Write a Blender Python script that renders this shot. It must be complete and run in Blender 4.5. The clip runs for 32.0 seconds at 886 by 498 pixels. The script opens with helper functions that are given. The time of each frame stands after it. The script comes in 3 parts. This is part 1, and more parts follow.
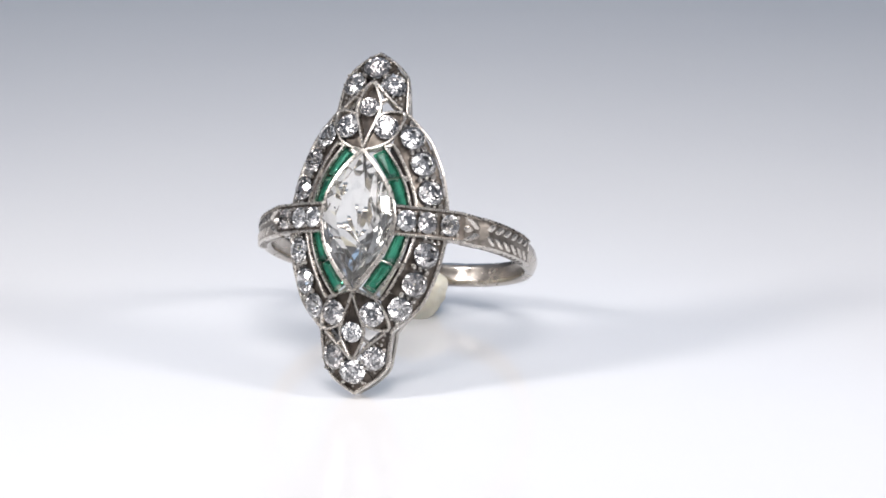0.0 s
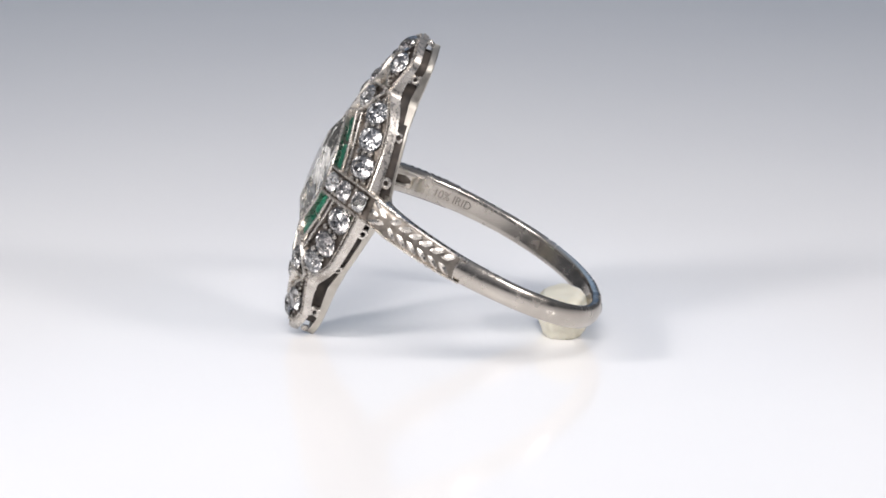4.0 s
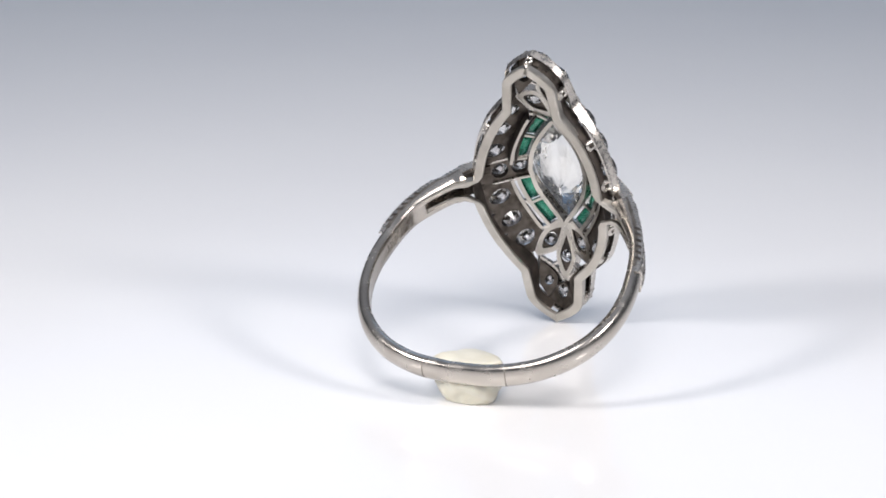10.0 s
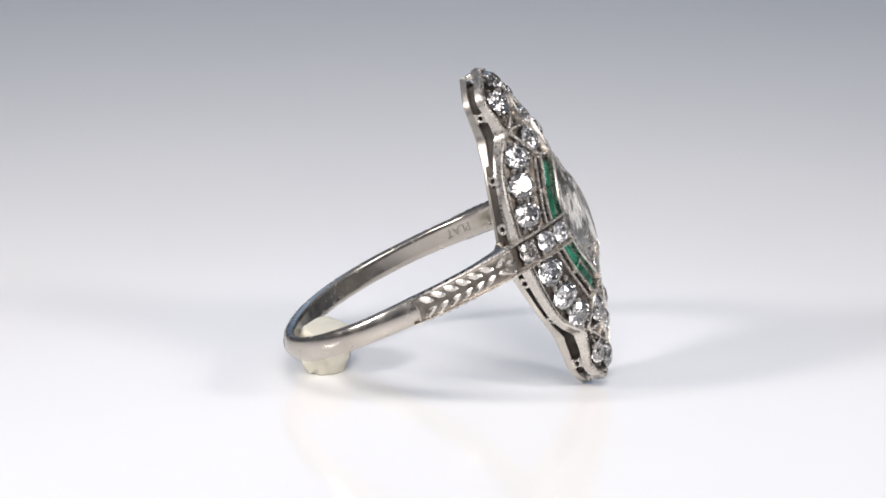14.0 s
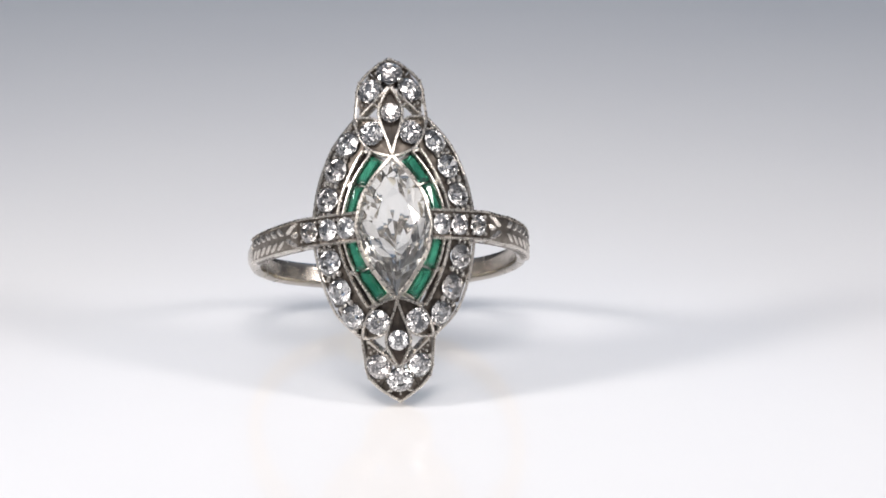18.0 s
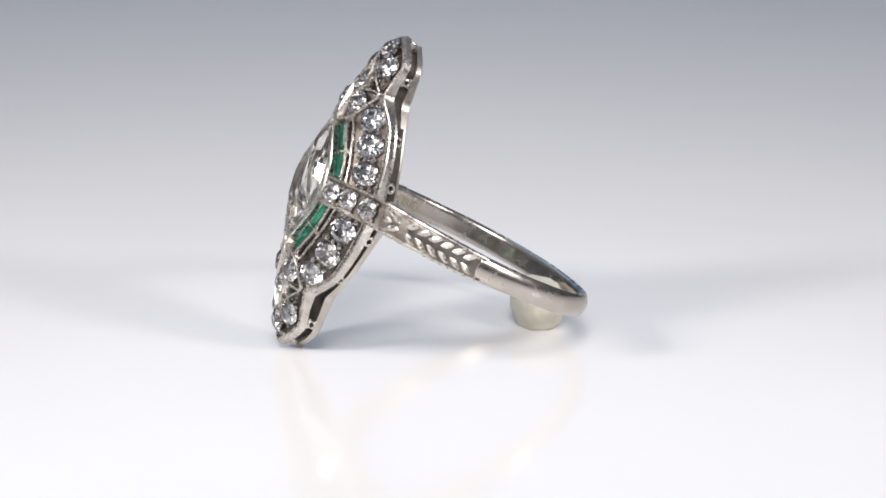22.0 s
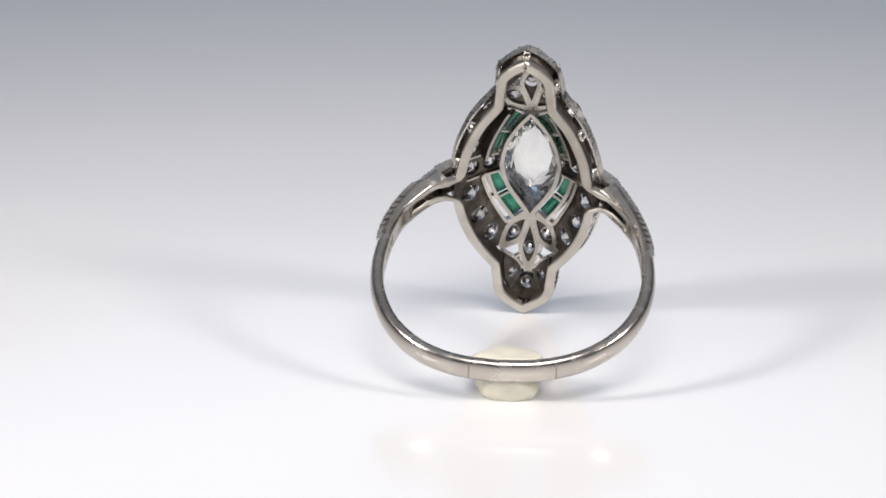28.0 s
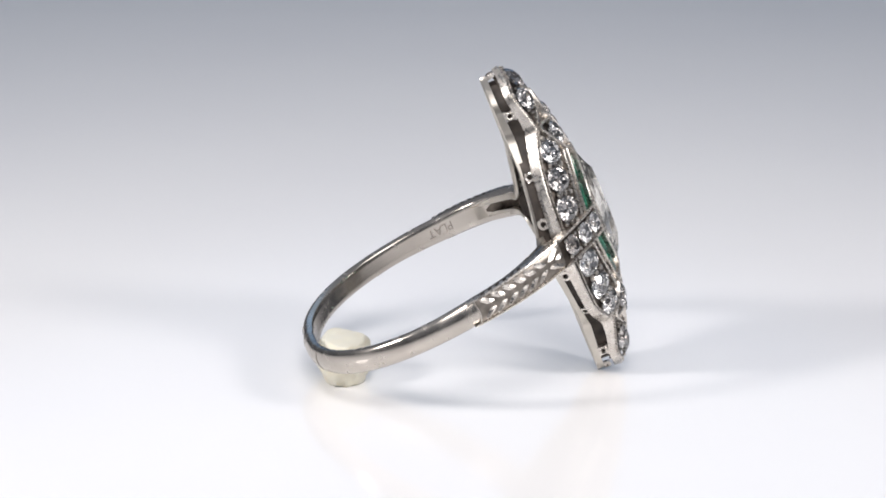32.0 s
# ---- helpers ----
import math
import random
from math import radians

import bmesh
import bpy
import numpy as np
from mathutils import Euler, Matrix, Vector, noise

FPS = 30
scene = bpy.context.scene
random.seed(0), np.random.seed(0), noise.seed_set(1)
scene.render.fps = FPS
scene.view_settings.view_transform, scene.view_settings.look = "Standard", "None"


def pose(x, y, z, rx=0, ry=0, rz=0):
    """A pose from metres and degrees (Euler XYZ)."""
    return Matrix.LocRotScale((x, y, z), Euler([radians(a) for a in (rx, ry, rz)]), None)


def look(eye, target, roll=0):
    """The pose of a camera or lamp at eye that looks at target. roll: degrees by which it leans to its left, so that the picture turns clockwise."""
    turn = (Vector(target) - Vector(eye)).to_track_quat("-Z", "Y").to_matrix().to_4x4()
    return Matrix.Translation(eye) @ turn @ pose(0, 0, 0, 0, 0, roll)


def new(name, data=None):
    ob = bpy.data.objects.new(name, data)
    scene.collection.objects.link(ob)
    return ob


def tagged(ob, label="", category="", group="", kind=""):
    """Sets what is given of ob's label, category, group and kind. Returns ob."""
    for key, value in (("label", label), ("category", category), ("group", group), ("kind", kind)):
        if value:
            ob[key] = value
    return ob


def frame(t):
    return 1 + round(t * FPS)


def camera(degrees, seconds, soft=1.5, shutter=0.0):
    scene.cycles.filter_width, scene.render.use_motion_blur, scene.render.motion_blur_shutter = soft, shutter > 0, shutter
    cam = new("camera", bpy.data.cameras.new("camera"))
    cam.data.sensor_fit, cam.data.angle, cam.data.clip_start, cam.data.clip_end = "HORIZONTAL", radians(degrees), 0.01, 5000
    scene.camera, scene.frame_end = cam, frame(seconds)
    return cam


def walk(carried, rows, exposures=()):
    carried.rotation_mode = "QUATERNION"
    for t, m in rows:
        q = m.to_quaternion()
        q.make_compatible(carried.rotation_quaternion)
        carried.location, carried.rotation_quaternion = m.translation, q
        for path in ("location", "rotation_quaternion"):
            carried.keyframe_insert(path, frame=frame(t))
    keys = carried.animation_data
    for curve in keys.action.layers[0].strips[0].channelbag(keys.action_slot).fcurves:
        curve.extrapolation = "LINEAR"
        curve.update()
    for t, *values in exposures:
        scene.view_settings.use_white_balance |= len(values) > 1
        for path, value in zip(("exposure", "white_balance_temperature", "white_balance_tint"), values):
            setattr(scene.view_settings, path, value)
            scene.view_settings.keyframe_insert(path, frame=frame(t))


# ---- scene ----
# One unit of the ring's plan is 1.8 mm: the shank then measures 17 mm inside.
S = 0.0018
FLOOR = -40.05                 # the table's level below the lens, in units
TURN = -360 / 18.87            # degrees a second, seen from above
EYE = (0, -116.77 * S, -FLOOR * S)

# ---- camera: still on its tripod
cam = camera(15.385, 32.0, soft=1.7)
CAM_POSE = pose(*EYE, 90 - 17.108, 0.0, 0.184) @ pose(0, 0, 0, 0, 0, 0.921)
walk(cam, [(0, CAM_POSE), (32, CAM_POSE)],
     [(0, 0.005, 6215, 10), (1, -0.025, 6275, 10), (2, -0.070, 6395, 10), (6, -0.025, 6275, 10), (7, -0.070, 6395, 10), (9, -0.040, 6305, 10), (10, 0.005, 6215, 10), (11, -0.025, 6275, 10), (12, -0.055, 6335, 10), (13, -0.070, 6395, 10), (16, -0.025, 6275, 10), (17, -0.055, 6335, 10), (18, -0.070, 6395, 10), (19, -0.025, 6275, 10), (21, -0.025, 6275, 10), (22.5, -0.070, 6395, 10), (25, 0.005, 6215, 10), (28, -0.070, 6395, 10), (29, -0.055, 6335, 10), (30, 0.005, 6215, 10), (32, -0.040, 6305, 10)])

# ---- light: two lamps at the sides, a broad one over the lens, added fills behind, a dim room around
world = bpy.data.worlds.new("room_light")
scene.world = world
world.use_nodes = True
sky = world.node_tree.nodes["Background"]
sky.inputs[0].default_value = (0.88, 0.91, 1.0, 1)
place, axis, height = [world.node_tree.nodes.new(n) for n in ("ShaderNodeTexCoord", "ShaderNodeSeparateXYZ", "ShaderNodeMapRange")]
height.inputs[3].default_value, height.inputs[4].default_value = 0.07, 0.36       # dim walls, a lit ceiling
world.node_tree.links.new(place.outputs["Generated"], axis.inputs[0])
world.node_tree.links.new(axis.outputs["Z"], height.inputs[0])
world.node_tree.links.new(height.outputs[0], sky.inputs[1])


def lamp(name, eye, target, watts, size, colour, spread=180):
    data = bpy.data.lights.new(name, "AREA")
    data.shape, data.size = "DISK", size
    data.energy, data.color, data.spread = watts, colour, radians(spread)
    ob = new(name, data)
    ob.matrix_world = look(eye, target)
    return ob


lamp("lamp_left", (-0.17, -0.085, 0.112), (0.0, -0.01, 0.0), 0.032, 0.04, (1.0, 0.932, 0.885), 60)
lamp("lamp_right", (0.17, -0.085, 0.112), (0.0, -0.01, 0.0), 0.023, 0.045, (1.0, 0.932, 0.885), 60)
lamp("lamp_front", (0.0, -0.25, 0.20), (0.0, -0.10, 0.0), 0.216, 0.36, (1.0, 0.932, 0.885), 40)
# two unseen bluish fills, added behind to lift and tint the far table
lamp("back_fill", (0.0, 0.68, 0.47), (0.0, 0.14, 0.0), 0.335, 0.56, (0.48, 0.71, 1.0))
lamp("low_blue_fill", (0.0, 0.75, 0.24), (0.0, 0.10, 0.0), 0.082, 0.50, (0.10, 0.45, 1.0))


# ---- materials
def material(name, colour, rough=0.4, metal=0.0, **more):
    m = bpy.data.materials.new(name)
    m.use_nodes = True
    b = m.node_tree.nodes["Principled BSDF"]
    b.inputs["Base Color"].default_value = (*colour, 1)
    b.inputs["Roughness"].default_value = rough
    b.inputs["Metallic"].default_value = metal
    for key, value in more.items():
        b.inputs[key.replace("_", " ")].default_value = value
    return m


def grain(m, dark, light, scale, bump=0.0, rough=None, detail=6.0, distance=0.00002):
    """Colour and roughness that wander between two values, with a fine relief."""
    nt, b = m.node_tree, m.node_tree.nodes["Principled BSDF"]
    co = nt.nodes.new("ShaderNodeTexCoord")
    tex = nt.nodes.new("ShaderNodeTexNoise")
    tex.inputs["Scale"].default_value, tex.inputs["Detail"].default_value = scale, detail
    nt.links.new(co.outputs["Object"], tex.inputs["Vector"])
    ramp = nt.nodes.new("ShaderNodeValToRGB")
    ramp.color_ramp.elements[0].position, ramp.color_ramp.elements[1].position = 0.3, 0.7
    ramp.color_ramp.elements[0].color, ramp.color_ramp.elements[1].color = (*dark, 1), (*light, 1)
    nt.links.new(tex.outputs["Fac"], ramp.inputs[0])
    nt.links.new(ramp.outputs[0], b.inputs["Base Color"])
    if rough:
        r = nt.nodes.new("ShaderNodeMapRange")
        r.inputs[1].default_value, r.inputs[2].default_value = 0.3, 0.7
        r.inputs[3].default_value, r.inputs[4].default_value = rough
        fine = nt.nodes.new("ShaderNodeTexNoise")
        fine.inputs["Scale"].default_value = scale * 4
        nt.links.new(co.outputs["Object"], fine.inputs["Vector"])
        nt.links.new(fine.outputs["Fac"], r.inputs[0])
        nt.links.new(r.outputs[0], b.inputs["Roughness"])
    if bump:
        bp = nt.nodes.new("ShaderNodeBump")
        bp.inputs["Strength"].default_value, bp.inputs["Distance"].default_value = bump, distance
        nt.links.new(tex.outputs["Fac"], bp.inputs["Height"])
        nt.links.new(bp.outputs[0], b.inputs["Normal"])
    return m


PLATINUM = grain(material("platinum", (0.5, 0.46, 0.42), 0.26, 1.0), (0.54, 0.505, 0.465), (0.74, 0.705, 0.66), 1100, 0.12, (0.2, 0.38))
WORN = grain(material("matte_platinum", (0.55, 0.52, 0.47), 0.35, 1.0), (0.48, 0.45, 0.40), (0.62, 0.59, 0.54), 700, 0.12, (0.28, 0.42))
POLISHED = grain(material("polished_platinum", (0.5, 0.46, 0.42), 0.2, 1.0), (0.46, 0.425, 0.385), (0.64, 0.60, 0.55), 300, 0.04, (0.15, 0.30), detail=2.5)
STAMP = material("stamped_metal", (0.36, 0.33, 0.30), 0.42, 1.0)
SOLDER = material("solder", (0.34, 0.31, 0.28), 0.38, 1.0)
# near-black that puts the shade of slots and openings into the colour
RECESS_SHADE = grain(material("recess_shade", (0.03, 0.025, 0.02), 0.6), (0.018, 0.014, 0.012), (0.085, 0.068, 0.056), 1200, 0.3, (0.5, 0.75))
# tarnish, with the shade of recesses between stones put into the colour
TARNISH_SHADE = grain(material("tarnished_shaded_platinum", (0.1, 0.085, 0.075), 0.45, 1.0), (0.055, 0.046, 0.039), (0.185, 0.163, 0.142), 1500, 0.3, (0.35, 0.55))
ENGRAVED = grain(material("engraved_platinum", (0.3, 0.27, 0.24), 0.4, 1.0), (0.17, 0.15, 0.13), (0.36, 0.33, 0.295), 1600, 0.3, (0.32, 0.48))
DIAMOND = material("diamond", (0.90, 0.885, 0.865), 0.015, 0.0, IOR=2.3, Transmission_Weight=1.0)
info, mix = DIAMOND.node_tree.nodes.new("ShaderNodeObjectInfo"), DIAMOND.node_tree.nodes.new("ShaderNodeMix")
mix.data_type = "RGBA"                 # each small stone has its own body colour
mix.inputs["A"].default_value, mix.inputs["B"].default_value = (0.70, 0.66, 0.64, 1), (0.97, 0.97, 0.97, 1)
DIAMOND.node_tree.links.new(info.outputs["Random"], mix.inputs["Factor"])
DIAMOND.node_tree.links.new(mix.outputs["Result"], DIAMOND.node_tree.nodes["Principled BSDF"].inputs["Base Color"])
CLEAR = bpy.data.materials.new("clear_diamond")
CLEAR.use_nodes = True
nt = CLEAR.node_tree
nt.nodes.remove(nt.nodes["Principled BSDF"])
clear = nt.nodes.new("ShaderNodeBsdfGlass")
clear.inputs["Color"].default_value, clear.inputs["Roughness"].default_value, clear.inputs["IOR"].default_value = (1.0, 0.995, 0.98, 1), 0.0, 1.65
white_lift = nt.nodes.new("ShaderNodeBsdfDiffuse")                    # a little even white mixed in to brighten the dark facets
white_lift.inputs["Color"].default_value = (0.85, 0.84, 0.82, 1)
blend = nt.nodes.new("ShaderNodeMixShader")
blend.inputs[0].default_value = 0.03
nt.links.new(clear.outputs[0], blend.inputs[1])
nt.links.new(white_lift.outputs[0], blend.inputs[2])
nt.links.new(blend.outputs[0], nt.nodes["Material Output"].inputs["Surface"])
EMERALD = grain(material("emerald", (0.01, 0.15, 0.1), 0.03, 0.0, IOR=1.5, Transmission_Weight=0.8), (0.008, 0.13, 0.078), (0.11, 0.52, 0.33), 800)
WAX = grain(material("wax", (0.85, 0.83, 0.68), 0.5, Subsurface_Weight=0.6, Subsurface_Scale=0.0004, Subsurface_Radius=(1.0, 0.9, 0.75)), (0.65, 0.625, 0.525), (0.75, 0.73, 0.63), 500, 0.2, (0.4, 0.6), distance=0.0002)
ACRYLIC = grain(material("white_acrylic", (0.82, 0.82, 0.82), 0.11, 0.0, IOR=1.42), (0.80, 0.80, 0.81), (0.83, 0.83, 0.83), 25)



# ---- helpers for the parts
def part(name, bm, mat, parent, label="", smooth=40):
    """Links a bmesh as one mesh object under a thing; edges sharper than smooth degrees stay crisp."""
    me = bpy.data.meshes.new(name)
    bmesh.ops.recalc_face_normals(bm, faces=bm.faces)
    for f in bm.faces:
        f.smooth = smooth > 0
    bm.to_mesh(me)
    bm.free()
    if smooth:
        me.set_sharp_from_angle(angle=radians(smooth))
    me.materials.append(mat)
    ob = new(name, me)
    ob.parent = parent
    return tagged(ob, label)


# ---- the ring's own axes: u across the finger, v along it, w outwards
A = Vector((0.977855, -0.208919, 0.012353))
B = Vector((0.066723, 0.367155, 0.927764))
C = A.cross(B).normalized()
B, C = (B - 0.013 * C).normalized(), (C + 0.013 * B).normalized()
O = Vector((-3.068, -2.770, -34.094))


def at(u, v, w):
    """A point of the ring in the turning space, in metres, z = 0 on the table."""
    u += 0.04 - 0.012 * v - 0.065 * max(-1.0, min(1.7, w))     # hand-made: the front sits a little askew on its back
    if u < 0 and w < 0:
        u *= 1 + 0.028 * min(1.0, -w / 3)                      # the hoop bulges a little more on this side
    elif u > 0 and w > -1:
        u *= 0.978
    elif u > 0:
        u += 0.03 * u * (math.exp(-((w + 2.5) / 1.8) ** 2) - 0.85 * math.exp(-((w + 8) / 2.2) ** 2))
    v = 1.008 * v + 0.026 * u * max(0.0, min(1.0, 1 + w / 4)) - 0.05 - 0.036 * max(0.0, -4.0 - v) + 0.03 * max(0.0, v - 4.0)          # the lobes are a little longer
    q = O + A * u + B * v + C * w
    return Vector((q.x * S, q.y * S, (q.z - FLOOR) * S))


EDGE_U = (3.0, 2.96, 2.78, 2.50, 2.10, 1.36, 1.29, 1.2, 0.92, 0.5, 0.0)
EDGE_V = (0.0, 0.6, 1.55, 2.35, 3.12, 3.95, 4.55, 5.14, 5.53, 5.86, 6.15)


def between(x, xs, ys):
    """Straight interpolation in a rising list."""
    for a, b, c, d in zip(xs, xs[1:], ys, ys[1:]):
        if x <= b:
            return c + (d - c) * (x - a) / (b - a)
    return ys[-1]


def face(u, v):
    """Height of the domed front over the plan; it falls off towards the edge."""
    du = between(abs(v), EDGE_V, EDGE_U) - abs(u)
    dv = between(abs(u), EDGE_U[::-1], EDGE_V[::-1]) - abs(v)
    d = max(0.0, min(1.0, 1 - min(du, dv) / 0.9))
    return 1.7 - 0.034 * v * v - 0.008 * max(0.0, v - 3.5) ** 3 - 0.18 * u * u - 0.005 * u * u * v * v - (0.14 - 0.04 * min(1.0, max(0.0, abs(v) - 3.6))) * d ** 1.5


def slope(u, v):
    e = 0.03
    return (face(u + e, v) - face(u - e, v)) / (2 * e), (face(u, v + e) - face(u, v - e)) / (2 * e)


def on(u, v, d=0.0):
    """A point d above the domed front, out along its normal."""
    du, dv = slope(u, v)
    k = d / math.sqrt(1 + du * du + dv * dv)
    return (u - du * k, v - dv * k, face(u, v) + k)


def axes(u, v):
    """Tangents and normal of the front, in the turning space."""
    du, dv = slope(u, v)
    n = (C - A * du - B * dv).normalized()
    x = (A + C * du).normalized()
    return x, n.cross(x), n


def curve(points, n):
    """n + 1 points of a smooth line through the points (Catmull-Rom), evenly spaced."""
    P = [Vector(p) for p in points]
    P = [2 * P[0] - P[1]] + P + [2 * P[-1] - P[-2]]
    out = []
    for i in range(1, len(P) - 2):
        for k in range(12):
            t = k / 12
            out.append(0.5 * (2 * P[i] + (P[i + 1] - P[i - 1]) * t + (2 * P[i - 1] - 5 * P[i] + 4 * P[i + 1] - P[i + 2]) * t * t
                              + (3 * P[i] - P[i - 1] - 3 * P[i + 1] + P[i + 2]) * t ** 3))
    out.append(P[-2])
    length = [0.0]
    for a, b in zip(out, out[1:]):
        length.append(length[-1] + (b - a).length)
    res, j = [], 0
    for i in range(n + 1):
        s = length[-1] * i / n
        while j < len(out) - 2 and length[j + 1] < s:
            j += 1
        k = (s - length[j]) / max(1e-9, length[j + 1] - length[j])
        res.append(out[j].lerp(out[j + 1], k))
    return res


def loft(bm, rings, closed=False, caps=True):
    """Skin over rings of points (ring-plan tuples or vectors in metres)."""
    rows = [[bm.verts.new(p if isinstance(p, Vector) else at(*p)) for p in r] for r in rings]
    m = len(rows[0])
    for i in range(len(rows) if closed else len(rows) - 1):
        a, b = rows[i], rows[(i + 1) % len(rows)]
        for j in range(m):
            bm.faces.new((a[j], a[(j + 1) % m], b[(j + 1) % m], b[j]))
    if caps and not closed:
        bm.faces.new(rows[0][::-1])
        bm.faces.new(rows[-1])
    return bm


def side(line, i, closed=False):
    n = len(line)
    a, b = line[(i - 1) % n if closed else max(i - 1, 0)], line[(i + 1) % n if closed else min(i + 1, n - 1)]
    t = (b - a).normalized()
    return Vector((-t.y, t.x))


def rail(bm, line, half, top, bottom, closed=False):
    """A bar along a line of the plan, standing on the domed front, with softened top edges."""
    rings = []
    for i, p in enumerate(line):
        s = side(line, i, closed)
        r = []
        for k, d in ((-1, bottom), (-1, top - 0.03), (-0.6, top), (0.6, top), (1, top - 0.03), (1, bottom)):
            q = p + s * half * k
            r.append(on(q.x, q.y, d))
        rings.append(r)
    return loft(bm, rings, closed)


def bead(bm, p, r):
    """A small rounded grain of metal at a point of the turning space."""
    bmesh.ops.create_icosphere(bm, subdivisions=1, radius=r * S, matrix=Matrix.Translation(p))


def milgrain(bm, line, step, r, top):
    """Tiny beads along a line."""
    total = sum((b - a).length for a, b in zip(line, line[1:]))
    for q in curve(line, max(2, int(total / step))):
        bead(bm, at(*on(q.x, q.y, top)), r)


def gem_round(bm, u, v, r, lift=0.0, spin=0.0, squash=1.0, frame_=None):
    """An old-cut round stone: small table, high crown, open culet."""
    if frame_:
        x, y, n, p = frame_
    else:
        x, y, n = axes(u, v)
        p = at(*on(u, v, lift))
    R = r * S

    def ring(count, rad, h, off):
        out = []
        for k in range(count):
            a = 2 * math.pi * (k + off) / count + spin
            out.append(bm.verts.new(p + x * (R * rad * math.cos(a)) + y * (R * rad * squash * math.sin(a)) + n * (R * h)))
        return out

    table, star = ring(8, 0.5, 0.34, 0), ring(8, 0.78, 0.2, 0.5)
    top, low = ring(16, 1.0, 0.02, 0), ring(16, 1.0, -0.04, 0)
    pav, culet = ring(8, 0.55, -0.42, 0.5), ring(8, 0.1, -0.82, 0)
    new_face = bm.faces.new
    new_face(table)
    for k in range(8):
        j = (k + 1) % 8
        new_face((table[k], star[k], table[j]))
        new_face((table[k], star[k - 1], top[2 * k]))
        new_face((table[k], top[2 * k], star[k]))
        new_face((star[k], top[2 * k], top[2 * k + 1]))
        new_face((star[k], top[2 * k + 1], top[(2 * k + 2) % 16]))
        new_face((pav[k], low[2 * k + 1], low[2 * k]))
        new_face((pav[k], low[(2 * k + 2) % 16], low[2 * k + 1]))
        new_face((pav[k - 1], pav[k], low[2 * k]))
        new_face((culet[k], pav[k - 1], pav[k]))
        new_face((culet[k], pav[k], culet[j]))
    for k in range(16):
        j = (k + 1) % 16
        new_face((top[k], low[k], low[j], top[j]))
    new_face(culet[::-1])
    return bm


# ---- table
bm = bmesh.new()
bmesh.ops.create_grid(bm, x_segments=1, y_segments=1, size=0.35, matrix=Matrix.Translation((0, -0.16, 0)))
bmesh.ops.extrude_face_region(bm, geom=bm.faces[:])
for q in list(bm.verts)[4:]:
    q.co.z -= 0.01
table = part("table_top", bm, ACRYLIC, None)
tagged(table, "glossy white acrylic table top under the ring", "table top", kind="structure")

# ---- the ring
ring = tagged(new("diamond_ring"), "antique platinum ring with marquise diamond, emeralds and small diamonds", "ring")

OUT = [(3.0, 0), (2.96, 0.6), (2.78, 1.55), (2.50, 2.35), (2.10, 3.12), (1.36, 3.95)]
LOBE = [(1.36, 3.95), (1.29, 4.55), (1.2, 5.14), (0.92, 5.53), (0.5, 5.86), (0, 6.15)]
ALL_GRAINS = bmesh.new()
Q4 = ((1, 1), (-1, 1), (-1, -1), (1, -1))


def down(v, sy):
    """The lower half is drawn out a little towards its palmette."""
    k = (v / 2.6) ** 2 if v < 2.6 else max(0.0, 1 - (v - 2.6) / 1.3)
    return v * sy if sy > 0 else -v - 0.14 * k


def flip(points, sx, sy):
    return [Vector((p[0] * sx, down(p[1], sy))) for p in points]


arc, lobe = curve(OUT, 22), curve(LOBE, 16)
quarter = arc + lobe[1:]
outline = (quarter + flip(quarter, -1, 1)[::-1][1:]
           + flip(quarter, -1, -1)[1:] + flip(quarter, 1, -1)[::-1][1:-1])


def back(p):
    """The back edge's height under a point of the outline."""
    return -0.93 + 0.115 * min(3.1, abs(p.y)) - 0.08 * math.exp(-(p.y / 0.9) ** 2)


def lip(v):
    """The front band's share of the wall's height; less on the lobes."""
    return 0.42 - 0.12 * max(0.0, min(1.0, abs(v) - 3.4))


def undercut(v):
    """How far the wall leans in towards the back; less on the lower half."""
    return 0.14 + 0.17 * max(0.0, min(1.0, 4.1 - abs(v))) + 0.06 * max(-1.0, min(1.0, v))


def inset(line, i, d):
    return line[i] + side(line, i, True) * d


# front band of the gallery wall, upright, with a beaded lip
rings = []
for i, p in enumerate(outline):
    a, b, c = p, inset(outline, i, 0.04), inset(outline, i, 0.10)
    z = face(p.x, p.y)
    low = z - lip(p.y) * (z - back(p))
    e = inset(outline, i, lip(p.y) * undercut(p.y))
    rings.append([(e.x, e.y, low), (a.x, a.y, z + 0.01), (b.x, b.y, z + 0.06), (c.x, c.y, z + 0.07), (c.x, c.y, low + 0.02)])
bm = loft(bmesh.new(), rings, True)
for q in curve(outline + outline[:1], 400):
    n = q * (1 - 0.08 / q.length)
    bead(bm, at(n.x, n.y, face(n.x, n.y) + 0.05), 0.038)
part("front_rim", bm, PLATINUM, ring, "beaded platinum front edge")

